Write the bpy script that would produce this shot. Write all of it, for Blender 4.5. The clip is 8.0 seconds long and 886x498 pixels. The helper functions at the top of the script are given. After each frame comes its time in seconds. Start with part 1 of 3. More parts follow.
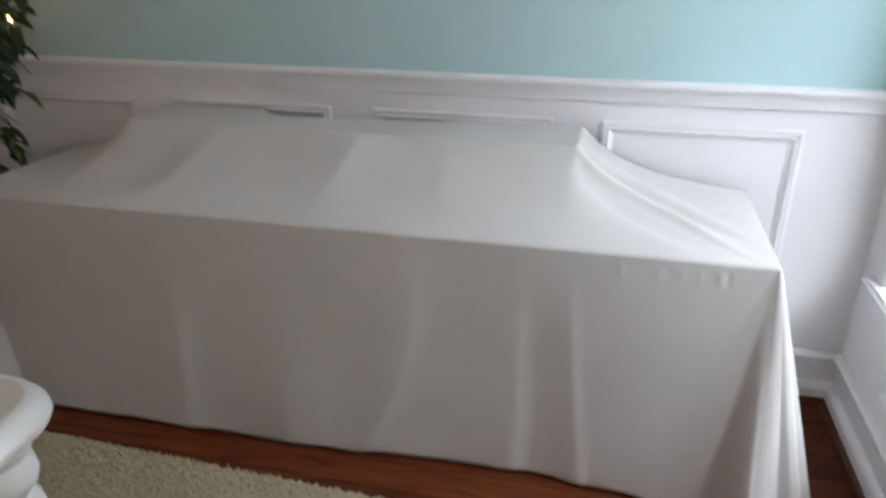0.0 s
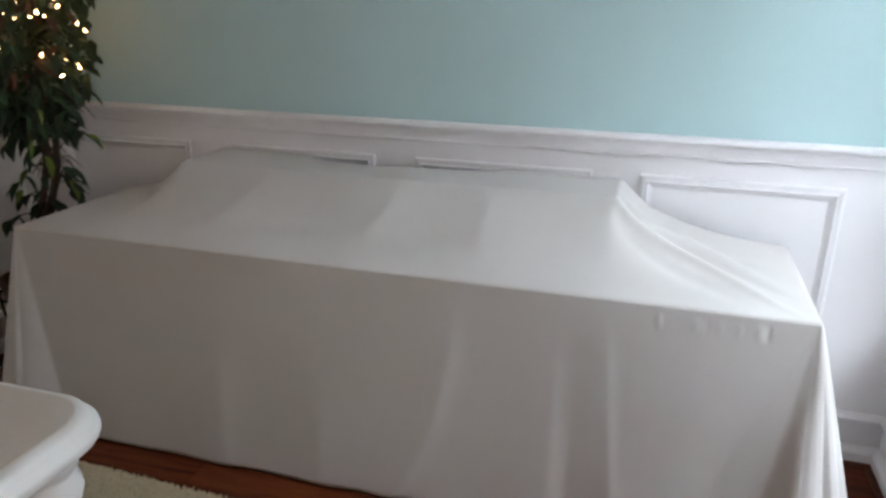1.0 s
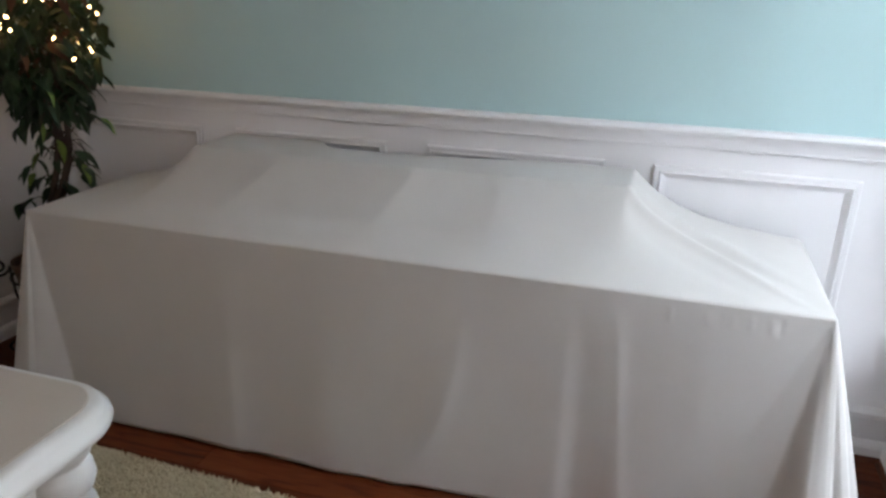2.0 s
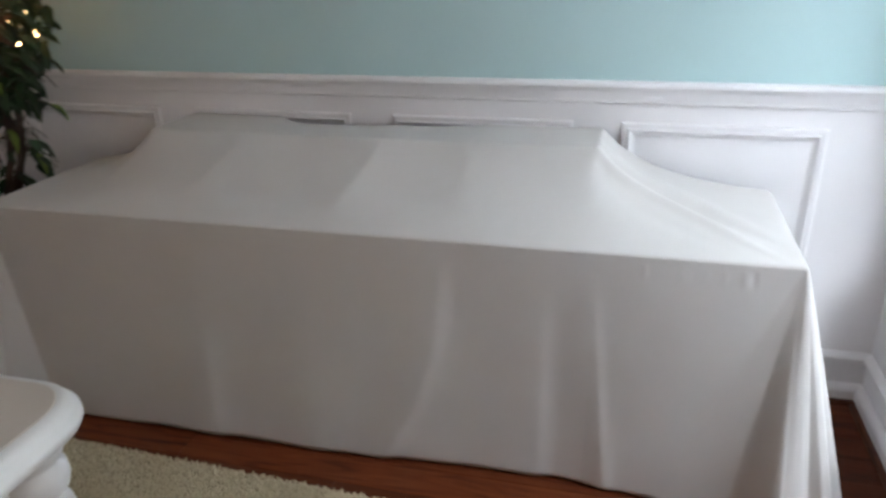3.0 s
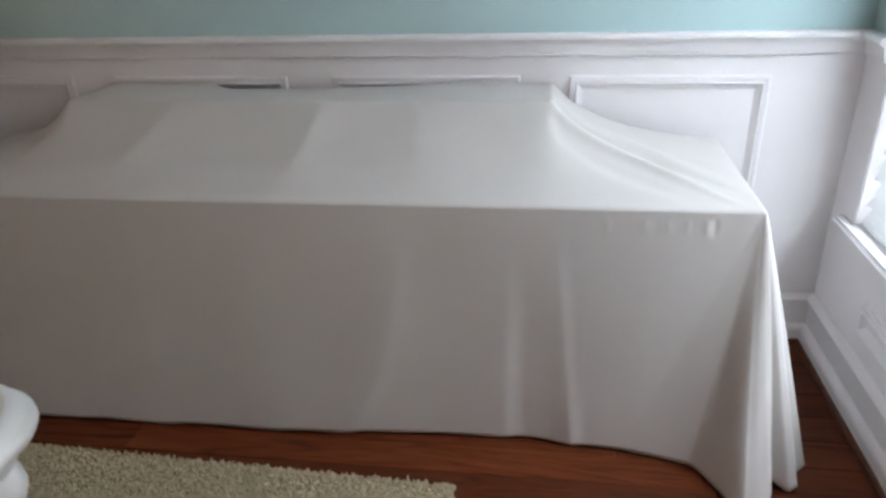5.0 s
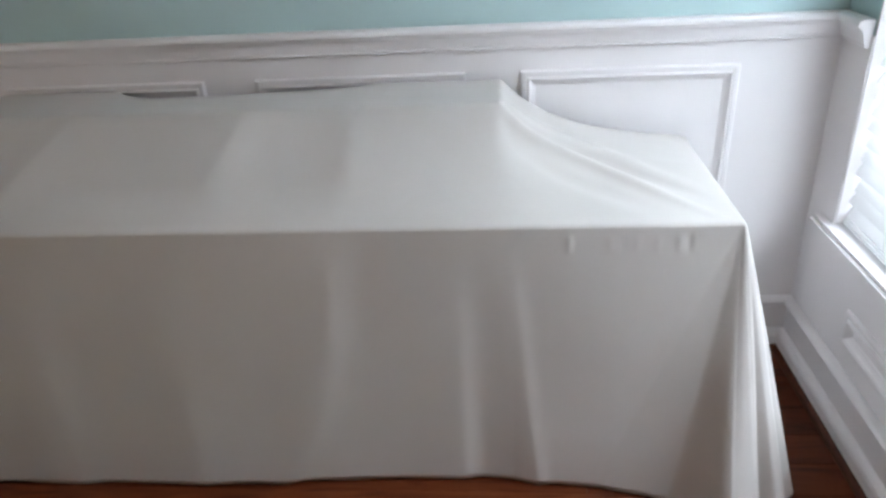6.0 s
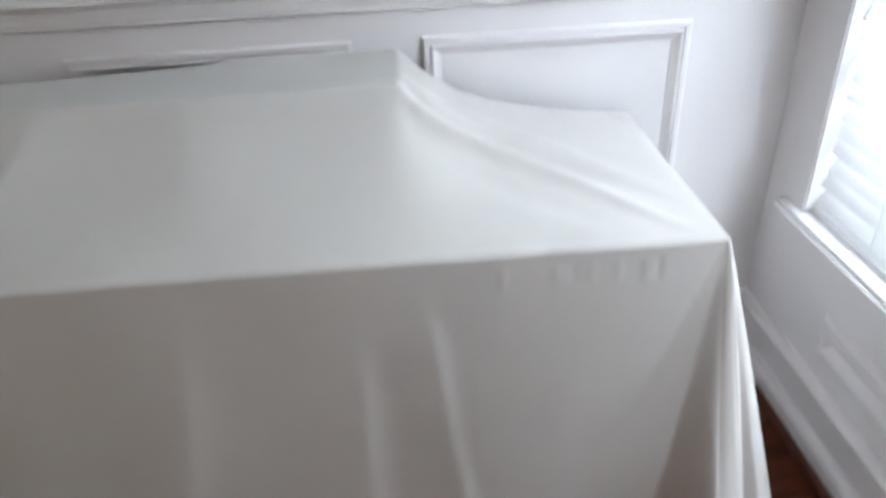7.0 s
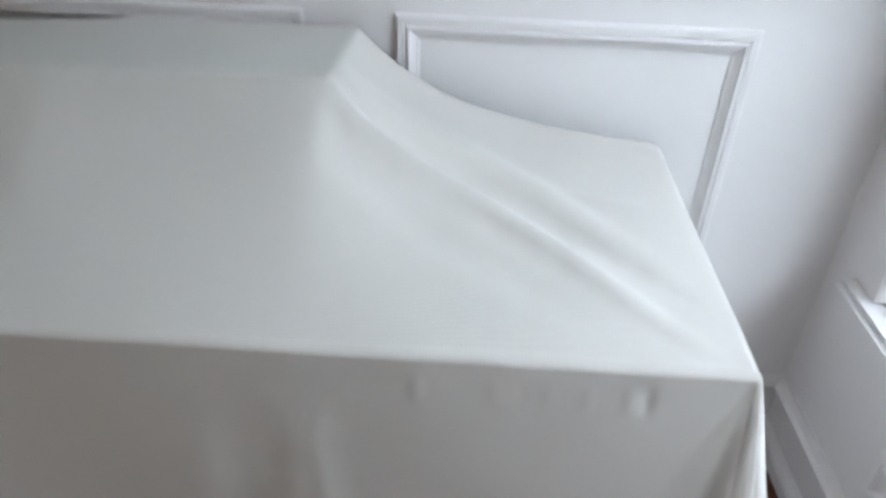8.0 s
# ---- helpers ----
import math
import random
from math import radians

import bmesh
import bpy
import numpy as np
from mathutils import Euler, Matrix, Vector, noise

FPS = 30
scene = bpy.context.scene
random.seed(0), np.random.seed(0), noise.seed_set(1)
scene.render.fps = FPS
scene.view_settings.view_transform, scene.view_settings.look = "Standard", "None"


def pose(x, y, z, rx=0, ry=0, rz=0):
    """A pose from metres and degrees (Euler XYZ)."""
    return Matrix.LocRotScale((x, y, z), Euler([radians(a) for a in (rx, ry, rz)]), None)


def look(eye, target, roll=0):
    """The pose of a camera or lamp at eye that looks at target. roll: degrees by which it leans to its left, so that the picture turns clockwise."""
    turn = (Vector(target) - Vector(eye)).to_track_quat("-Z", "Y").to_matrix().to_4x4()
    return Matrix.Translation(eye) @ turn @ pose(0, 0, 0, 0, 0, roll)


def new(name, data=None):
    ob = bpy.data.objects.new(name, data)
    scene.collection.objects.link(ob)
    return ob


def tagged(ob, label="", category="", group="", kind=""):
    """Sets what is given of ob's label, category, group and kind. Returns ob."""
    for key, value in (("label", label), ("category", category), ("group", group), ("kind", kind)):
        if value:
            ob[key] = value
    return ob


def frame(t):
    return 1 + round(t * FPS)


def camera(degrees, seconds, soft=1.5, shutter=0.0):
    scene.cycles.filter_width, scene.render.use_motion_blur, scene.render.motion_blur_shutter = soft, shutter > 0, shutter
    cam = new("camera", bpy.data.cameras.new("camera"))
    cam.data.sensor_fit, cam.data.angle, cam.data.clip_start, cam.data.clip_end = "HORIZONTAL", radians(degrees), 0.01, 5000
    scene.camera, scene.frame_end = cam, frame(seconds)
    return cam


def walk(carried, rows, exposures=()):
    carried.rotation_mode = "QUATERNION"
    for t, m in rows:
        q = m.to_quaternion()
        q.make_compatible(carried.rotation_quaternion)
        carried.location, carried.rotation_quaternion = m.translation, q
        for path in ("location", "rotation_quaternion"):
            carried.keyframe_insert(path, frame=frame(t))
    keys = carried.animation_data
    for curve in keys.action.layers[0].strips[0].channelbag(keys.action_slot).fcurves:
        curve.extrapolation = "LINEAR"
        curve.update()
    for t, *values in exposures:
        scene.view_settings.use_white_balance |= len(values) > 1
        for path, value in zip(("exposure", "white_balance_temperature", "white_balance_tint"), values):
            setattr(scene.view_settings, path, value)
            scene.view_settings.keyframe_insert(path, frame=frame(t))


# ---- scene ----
cam = camera(63.7, 8.0, soft=2.8, shutter=0.9)
PATH = [
    (0, (-0.854, -2.388, 1.506), (-1.28, -0.604, 0.707), -0.0),
    (0.5, (-0.839, -2.421, 1.489), (-1.345, -0.614, 0.797), -0.1),
    (1, (-0.85, -2.43, 1.49), (-1.388, -0.619, 0.836), 0.7),
    (1.2, (-0.852, -2.431, 1.491), (-1.411, -0.63, 0.825), 0.6),
    (2.3, (-0.862, -2.405, 1.499), (-1.417, -0.619, 0.79), 1.2),
    (2.5, (-0.847, -2.394, 1.493), (-1.411, -0.618, 0.766), 0.9),
    (3, (-0.861, -2.395, 1.497), (-1.34, -0.616, 0.719), -1.4),
    (3.5, (-0.875, -2.39, 1.478), (-1.261, -0.596, 0.684), -2.2),
    (4, (-0.915, -2.384, 1.465), (-1.236, -0.593, 0.636), -1.7),
    (4.5, (-0.971, -2.376, 1.476), (-1.247, -0.592, 0.615), -2.1),
    (4.7, (-0.966, -2.373, 1.462), (-1.249, -0.588, 0.605), -2.1),
    (5.8, (-0.963, -2.173, 1.461), (-1.137, -0.4, 0.552), -2.6),
    (6, (-0.939, -2.092, 1.45), (-1.11, -0.319, 0.539), -3.3),
    (6.5, (-0.89, -1.883, 1.408), (-1.068, -0.171, 0.389), -3.1),
    (6.8, (-0.913, -1.73, 1.378), (-0.931, -0.027, 0.329), -2.5),
    (7, (-0.934, -1.626, 1.374), (-0.857, 0.085, 0.341), -3.0),
    (7.2, (-0.934, -1.534, 1.367), (-0.801, 0.177, 0.34), -1.3),
    (7.5, (-0.901, -1.428, 1.346), (-0.801, 0.287, 0.322), -0.1),
    (8, (-0.749, -1.23, 1.298), (-0.801, 0.433, 0.188), 2.3),
]
walk(cam, [(t, look(eye, target, roll)) for t, eye, target, roll in PATH],
     exposures=[(0.0, 0.05, 6500, 11), (4.5, 0.05, 6500, 11), (7.0, 0.05, 6450, 10), (7.5, -0.04, 6400, 9), (8.0, -0.20, 6400, 8)])


# ---------------------------------------------------------------- light
world = bpy.data.worlds.new("world")
scene.world = world
world.use_nodes = True
wn = world.node_tree
sky = wn.nodes.new("ShaderNodeTexSky")
sky.sky_type, sky.sun_disc = "NISHITA", False
sky.sun_elevation, sky.sun_rotation = radians(40), radians(200)
wn.links.new(sky.outputs[0], wn.nodes["Background"].inputs[0])
wn.nodes["Background"].inputs[1].default_value = 0.12

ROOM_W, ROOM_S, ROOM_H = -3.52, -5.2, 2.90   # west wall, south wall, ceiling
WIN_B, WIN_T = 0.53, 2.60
WINDOWS = [(-0.172, -1.80), (-2.45, -3.70)]   # north and south ends of the openings in the east wall; the second is added, unseen
PANE_COOL = (0.79, 0.90, 1.0)


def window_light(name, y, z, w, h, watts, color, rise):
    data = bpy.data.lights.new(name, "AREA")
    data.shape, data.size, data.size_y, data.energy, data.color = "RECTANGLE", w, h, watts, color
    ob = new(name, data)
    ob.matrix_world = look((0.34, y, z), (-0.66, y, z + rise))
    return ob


# sky outside the first window; an added fill lamp behind the unseen second, thrown up to the ceiling between its tilted
# slats
window_light("daylight_and_fill", -0.88, 1.80, 1.55, 2.0, 128, PANE_COOL, -0.10)
window_light("daylight_and_fill", -3.08, 1.45, 1.4, 1.7, 46, (1.0, 0.86, 0.73), 1.4)


# ---------------------------------------------------------------- materials
def mat(name, color, rough=0.5, color2=None, scale=8.0, detail=4.0, bump=0.0, bump_scale=60.0,
        metal=0.0, spec=0.5, stretch=(1, 1, 1), random_amount=0.0, sheen=0.0, coords="Object", low=0.35, high=0.65):
    m = bpy.data.materials.new(name)
    m.use_nodes = True
    nt = m.node_tree
    b = nt.nodes["Principled BSDF"]
    b.inputs["Roughness"].default_value = rough
    b.inputs["Metallic"].default_value = metal
    b.inputs["Specular IOR Level"].default_value = spec
    b.inputs["Sheen Weight"].default_value = sheen
    tc = nt.nodes.new("ShaderNodeTexCoord")
    mp = nt.nodes.new("ShaderNodeMapping")
    mp.inputs["Scale"].default_value = stretch
    nt.links.new(tc.outputs[coords], mp.inputs[0])
    n = nt.nodes.new("ShaderNodeTexNoise")
    n.inputs["Scale"].default_value, n.inputs["Detail"].default_value = scale, detail
    nt.links.new(mp.outputs[0], n.inputs["Vector"])
    ramp = nt.nodes.new("ShaderNodeValToRGB")
    ramp.color_ramp.elements[0].position, ramp.color_ramp.elements[1].position = low, high
    ramp.color_ramp.elements[0].color = (*color, 1)
    ramp.color_ramp.elements[1].color = (*(color2 or [c * 0.93 for c in color]), 1)
    nt.links.new(n.outputs["Fac"], ramp.inputs[0])
    out = ramp.outputs[0]
    if random_amount:
        info = nt.nodes.new("ShaderNodeObjectInfo")
        rm = nt.nodes.new("ShaderNodeMapRange")
        rm.inputs["To Min"].default_value, rm.inputs["To Max"].default_value = 1 - random_amount, 1 + random_amount
        nt.links.new(info.outputs["Random"], rm.inputs["Value"])
        hs = nt.nodes.new("ShaderNodeHueSaturation")
        nt.links.new(rm.outputs[0], hs.inputs["Value"])
        nt.links.new(out, hs.inputs["Color"])
        out = hs.outputs[0]
    nt.links.new(out, b.inputs["Base Color"])
    if bump:
        n2 = nt.nodes.new("ShaderNodeTexNoise")
        n2.inputs["Scale"].default_value, n2.inputs["Detail"].default_value = bump_scale, 3
        nt.links.new(mp.outputs[0], n2.inputs["Vector"])
        bp = nt.nodes.new("ShaderNodeBump")
        bp.inputs["Strength"].default_value, bp.inputs["Distance"].default_value = bump, 0.002
        nt.links.new(n2.outputs["Fac"], bp.inputs["Height"])
        nt.links.new(bp.outputs[0], b.inputs["Normal"])
    return m


TEAL = mat("teal_wall_paint", (0.49, 0.665, 0.675), 0.55, (0.475, 0.645, 0.655), 2.5, bump=0.25, bump_scale=220)
WHITE = mat("white_gloss_trim_paint", (0.845, 0.818, 0.826), 0.38, (0.82, 0.793, 0.80), 3.0, bump=0.08, bump_scale=90)
# beige added on unseen wall faces to bounce warm light onto the cloth front
WARM_BOUNCE = mat("warm_bounce_wall_paint", (0.52, 0.37, 0.25), 0.6, (0.50, 0.355, 0.24), 2.5, bump=0.25, bump_scale=220)
CEILING = mat("ceiling_paint", (0.74, 0.73, 0.71), 0.8, bump=0.3, bump_scale=160)
LACQUER = mat("white_furniture_paint", (0.60, 0.585, 0.57), 0.35, (0.57, 0.555, 0.54), 5.0, bump=0.06, bump_scale=70)
CREAM = mat("cream_painted_top", (0.52, 0.46, 0.41), 0.42, (0.49, 0.435, 0.385), 6.0, bump=0.08, bump_scale=80)
BLIND = mat("white_blind_slat", (0.86, 0.86, 0.86), 0.4, (0.82, 0.82, 0.82), 5.0)
bn = BLIND.node_tree
through_light, blend = bn.nodes.new("ShaderNodeBsdfTranslucent"), bn.nodes.new("ShaderNodeMixShader")
through_light.inputs[0].default_value, blend.inputs[0].default_value = (0.92, 0.92, 0.92, 1), 0.40
bn.links.new(bn.nodes["Principled BSDF"].outputs[0], blend.inputs[1])
bn.links.new(through_light.outputs[0], blend.inputs[2])
bn.links.new(blend.outputs[0], bn.nodes["Material Output"].inputs[0])
DARKBOX = mat("dark_riser_board", (0.03, 0.026, 0.024), 0.6, (0.06, 0.05, 0.045), 30.0)
PLASTIC = mat("grey_table_plastic", (0.5, 0.5, 0.48), 0.5, bump=0.2, bump_scale=120)
STEEL = mat("grey_steel_tube", (0.25, 0.25, 0.26), 0.4, metal=0.8)
IRON = mat("black_wrought_iron", (0.012, 0.011, 0.011), 0.5, (0.03, 0.025, 0.022), 40.0, metal=0.6)
BARK = mat("brown_bark", (0.075, 0.045, 0.032), 0.85, (0.03, 0.018, 0.014), 14.0, bump=0.8, bump_scale=50, stretch=(1, 1, 0.3))
LEAF = mat("green_silk_leaf", (0.005, 0.019, 0.006), 0.55, (0.013, 0.038, 0.010), 9.0, random_amount=0.5)
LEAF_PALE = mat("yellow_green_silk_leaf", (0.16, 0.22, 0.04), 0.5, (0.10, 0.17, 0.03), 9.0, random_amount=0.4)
# red-brown is the fairy lights' glow put into the leaf colour
LEAF_BULB_GLOW = mat("bulb_glow_silk_leaf", (0.055, 0.018, 0.010), 0.55, (0.075, 0.034, 0.014), 9.0, random_amount=0.4)
FRUIT = mat("yellow_green_fruit", (0.32, 0.32, 0.08), 0.5, (0.24, 0.22, 0.05), 20.0)
TERRACOTTA = mat("brown_pot", (0.10, 0.05, 0.03), 0.6, (0.07, 0.035, 0.02), 12.0, bump=0.2)
MOSS = mat("dry_moss", (0.06, 0.07, 0.03), 0.95, (0.03, 0.03, 0.015), 30.0, bump=1.0, bump_scale=90)
RUG_BASE = mat("rug_backing", (0.52, 0.45, 0.31), 0.95, (0.46, 0.40, 0.27), 40.0)
SHOE_WOOD = mat("red_brown_trim_wood", (0.105, 0.030, 0.010), 0.45, (0.065, 0.017, 0.006), 9.0, stretch=(3, 3, 20), spec=0.3)
CORD = mat("green_light_cord", (0.01, 0.02, 0.008), 0.5)


def cloth_material():
    m = mat("ivory_tablecloth", (0.612, 0.578, 0.556), 0.85, (0.590, 0.556, 0.534), 3.5, sheen=0.12, spec=0.2)
    nt = m.node_tree
    b = nt.nodes["Principled BSDF"]
    tc = nt.nodes["Texture Coordinate"]
    waves = []
    for direction in ("X", "Z"):
        w = nt.nodes.new("ShaderNodeTexWave")
        w.bands_direction = direction
        w.inputs["Scale"].default_value, w.inputs["Distortion"].default_value = 210, 1.5
        nt.links.new(tc.outputs["Object"], w.inputs["Vector"])
        waves.append(w)
    add = nt.nodes.new("ShaderNodeMath")
    nt.links.new(waves[0].outputs["Fac"], add.inputs[0])
    nt.links.new(waves[1].outputs["Fac"], add.inputs[1])
    weave = nt.nodes.new("ShaderNodeBump")
    weave.inputs["Strength"].default_value, weave.inputs["Distance"].default_value = 0.12, 0.0006
    nt.links.new(add.outputs[0], weave.inputs["Height"])
    n = nt.nodes.new("ShaderNodeTexNoise")
    n.inputs["Scale"].default_value, n.inputs["Detail"].default_value = 11, 5
    nt.links.new(tc.outputs["Object"], n.inputs["Vector"])
    crease = nt.nodes.new("ShaderNodeBump")
    crease.inputs["Strength"].default_value, crease.inputs["Distance"].default_value = 0.25, 0.004
    nt.links.new(n.outputs["Fac"], crease.inputs["Height"])
    nt.links.new(weave.outputs[0], crease.inputs["Normal"])
    nt.links.new(crease.outputs[0], b.inputs["Normal"])
    return m


def wood_material():
    """Red-brown oak boards, grain along x; every board has its own tone and its own piece of grain."""
    m = bpy.data.materials.new("red_brown_hardwood")
    m.use_nodes = True
    nt = m.node_tree
    b = nt.nodes["Principled BSDF"]
    tc, info = nt.nodes.new("ShaderNodeTexCoord"), nt.nodes.new("ShaderNodeObjectInfo")
    shift = nt.nodes.new("ShaderNodeVectorMath")
    shift.operation = "MULTIPLY_ADD"
    comb = nt.nodes.new("ShaderNodeCombineXYZ")
    for k in range(3):
        nt.links.new(info.outputs["Random"], comb.inputs[k])
    shift.inputs[1].default_value = (37.0, 11.0, 5.0)
    nt.links.new(comb.outputs[0], shift.inputs[0])
    nt.links.new(tc.outputs["Object"], shift.inputs[2])
    mp = nt.nodes.new("ShaderNodeMapping")
    mp.inputs["Scale"].default_value = (1.6, 14, 14)
    nt.links.new(shift.outputs[0], mp.inputs[0])
    n = nt.nodes.new("ShaderNodeTexNoise")
    n.inputs["Scale"].default_value, n.inputs["Detail"].default_value, n.inputs["Distortion"].default_value = 1.5, 7, 2.4
    nt.links.new(mp.outputs[0], n.inputs["Vector"])
    ramp = nt.nodes.new("ShaderNodeValToRGB")
    e = ramp.color_ramp.elements
    e[0].position, e[0].color = 0.26, (0.032, 0.007, 0.003, 1)
    e[1].position, e[1].color = 0.78, (0.138, 0.036, 0.012, 1)
    mid = e.new(0.45)
    mid.color = (0.098, 0.022, 0.007, 1)
    nt.links.new(n.outputs["Fac"], ramp.inputs[0])
    hs = nt.nodes.new("ShaderNodeHueSaturation")
    rm = nt.nodes.new("ShaderNodeMapRange")
    rm.inputs["To Min"].default_value, rm.inputs["To Max"].default_value = 0.75, 1.25
    nt.links.new(info.outputs["Random"], rm.inputs["Value"])
    nt.links.new(rm.outputs[0], hs.inputs["Value"])
    nt.links.new(ramp.outputs[0], hs.inputs["Color"])
    nt.links.new(hs.outputs[0], b.inputs["Base Color"])
    b.inputs["Roughness"].default_value, b.inputs["Specular IOR Level"].default_value = 0.5, 0.16
    bp = nt.nodes.new("ShaderNodeBump")
    bp.inputs["Strength"].default_value, bp.inputs["Distance"].default_value = 0.15, 0.001
    nt.links.new(n.outputs["Fac"], bp.inputs["Height"])
    nt.links.new(bp.outputs[0], b.inputs["Normal"])
    return m


def tuft_material():
    m = bpy.data.materials.new("cream_shag_pile")
    m.use_nodes = True
    nt = m.node_tree
    b = nt.nodes["Principled BSDF"]
    b.inputs["Roughness"].default_value, b.inputs["Specular IOR Level"].default_value = 0.95, 0.1
    geo = nt.nodes.new("ShaderNodeNewGeometry")
    ramp = nt.nodes.new("ShaderNodeValToRGB")
    e = ramp.color_ramp.elements
    e[0].position, e[0].color = 0.0, (0.43, 0.36, 0.24, 1)
    e[1].position, e[1].color = 1.0, (0.58, 0.495, 0.345, 1)
    mid = e.new(0.12)
    mid.color = (0.52, 0.44, 0.30, 1)
    nt.links.new(geo.outputs["Random Per Island"], ramp.inputs[0])
    nt.links.new(ramp.outputs[0], b.inputs["Base Color"])
    return m


def glass_material():
    m = bpy.data.materials.new("clear_glass")
    m.use_nodes = True
    b = m.node_tree.nodes["Principled BSDF"]
    b.inputs["Transmission Weight"].default_value, b.inputs["Roughness"].default_value = 1.0, 0.0
    b.inputs["IOR"].default_value = 1.45
    return m


def glow_material(name, color, strength):
    m = bpy.data.materials.new(name)
    m.use_nodes = True
    b = m.node_tree.nodes["Principled BSDF"]
    b.inputs["Base Color"].default_value = (*color, 1)
    b.inputs["Emission Color"].default_value = (*color, 1)
    b.inputs["Emission Strength"].default_value = strength
    return m


CLOTH, WOOD, PILE, GLASS = cloth_material(), wood_material(), tuft_material(), glass_material()
BULB = glow_material("warm_fairy_light", (1.0, 0.56, 0.24), 22.0)


# ---------------------------------------------------------------- mesh helpers
def box(bm, x0, x1, y0, y1, z0, z1, bevel=0.0):
    made = bmesh.ops.create_cube(bm, size=1.0)["verts"]
    for v in made:
        v.co = Vector(((x0 + x1) / 2 + v.co.x * (x1 - x0), (y0 + y1) / 2 + v.co.y * (y1 - y0), (z0 + z1) / 2 + v.co.z * (z1 - z0)))
    if bevel:
        edges = list({e for v in made for e in v.link_edges})
        bmesh.ops.bevel(bm, geom=edges, offset=bevel, segments=2, affect="EDGES", clamp_overlap=True)
    return bm


def lathe(bm, profile, cx, cy, n=28, z0=0.0):
    """A turned form from (radius, z) pairs round the upright axis at cx, cy."""
    rings = []
    for r, z in profile:
        rings.append([bm.verts.new((cx + r * math.cos(2 * math.pi * k / n), cy + r * math.sin(2 * math.pi * k / n), z0 + z)) for k in range(n)])
    for a, b in zip(rings, rings[1:]):
        for k in range(n):
            bm.faces.new((a[k], a[(k + 1) % n], b[(k + 1) % n], b[k]))
    bm.faces.new(rings[0][::-1])
    bm.faces.new(rings[-1])
    return bm


def tube(bm, pts, radii, n=8):
    """A round bar through points with a radius at each."""
    rings = []
    pts = [Vector(p) for p in pts]
    for i, p in enumerate(pts):
        d = (pts[min(i + 1, len(pts) - 1)] - pts[max(i - 1, 0)]).normalized()
        a = d.orthogonal().normalized() if i == 0 else (last - d * last.dot(d)).normalized()
        last = a
        b = d.cross(a)
        r = radii if isinstance(radii, float) else radii[i]
        rings.append([bm.verts.new(p + (a * math.cos(2 * math.pi * k / n) + b * math.sin(2 * math.pi * k / n)) * r) for k in range(n)])
    for q, w in zip(rings, rings[1:]):
        for k in range(n):
            bm.faces.new((q[k], q[(k + 1) % n], w[(k + 1) % n], w[k]))
    bm.faces.new(rings[0][::-1])
    bm.faces.new(rings[-1])
    return bm


def mesh_of(name, bm, material, smooth=False):
    bmesh.ops.recalc_face_normals(bm, faces=bm.faces)
    me = bpy.data.meshes.new(name)
    bm.to_mesh(me)
    bm.free()
    me.materials.append(material)
    if smooth:
        me.shade_smooth()
    return me


def part(name, bm, material, parent=None, label="", smooth=False):
    ob = new(name, bm if isinstance(bm, bpy.types.Mesh) else mesh_of(name, bm, material, smooth))
    if parent:
        ob.parent = parent
    if label:
        tagged(ob, label)
    return ob


def thing(name, label, category, at=(0, 0, 0), group=""):
    ob = new(name)
    ob.location = at
    ob.empty_display_size = 0.1
    return tagged(ob, label, category, group)


def sweep(bm, profile, path):
    """A moulding: profile of (proud, z), path(proud) gives the corner points in plan."""
    rows = [[bm.verts.new((x, y, z)) for x, y in path(d)] for d, z in profile]
    for a, b in zip(rows, rows[1:]):
        for k in range(len(a) - 1):
            bm.faces.new((a[k], a[k + 1], b[k + 1], b[k]))
    for k in (0, -1):
        bm.faces.new([r[k] for r in rows])
    return bm


def panel_frame(bm, w, h, profile):
    """A mitred picture-frame moulding in the x-z plane, proud towards -y; profile of (inset, proud)."""
    rows = [[bm.verts.new((x, -d, z)) for x, z in ((i, i), (w - i, i), (w - i, h - i), (i, h - i))] for i, d in profile]
    for a, b in zip(rows, rows[1:]):
        for k in range(4):
            bm.faces.new((a[k], a[(k + 1) % 4], b[(k + 1) % 4], b[k]))
    return bm


# ---------------------------------------------------------------- room shell
def shell(name, label, boxes, material, category="wall"):
    bm = bmesh.new()
    for b in boxes:
        box(bm, *b)
    return tagged(part(name, bm, material), label, category, kind="structure")


W = ROOM_W
shell("floor", "wooden sub-floor under the boards", [(W - 0.15, 0.15, ROOM_S - 0.15, 0.15, -0.12, -0.012)], WOOD, "floor")
floor = bpy.data.objects["floor"]
tagged(floor, "red-brown hardwood floor of long boards with dark grain")
wall_north = shell("wall_north", "teal painted wall above white wainscoting", [(W - 0.15, 0.15, 0.006, 0.15, -0.012, ROOM_H)], TEAL)
(N1, S1), (N2, S2) = WINDOWS


def east_boxes(x0, x1, z_top, gap, lower):
    """The solid pieces of the east wall round its window and the added one."""
    boxes = [(x0, x1, N1 + gap, 0.006, lower, z_top), (x0, x1, N2 + gap, S1 - gap, lower, z_top), (x0, x1, ROOM_S, S2 - gap, lower, z_top)]
    for n, so in WINDOWS:
        boxes.append((x0, x1, so - gap, n + gap, lower, WIN_B - 0.03))
        if z_top > WIN_T:
            boxes.append((x0, x1, so - gap, n + gap, WIN_T, z_top))
    return boxes


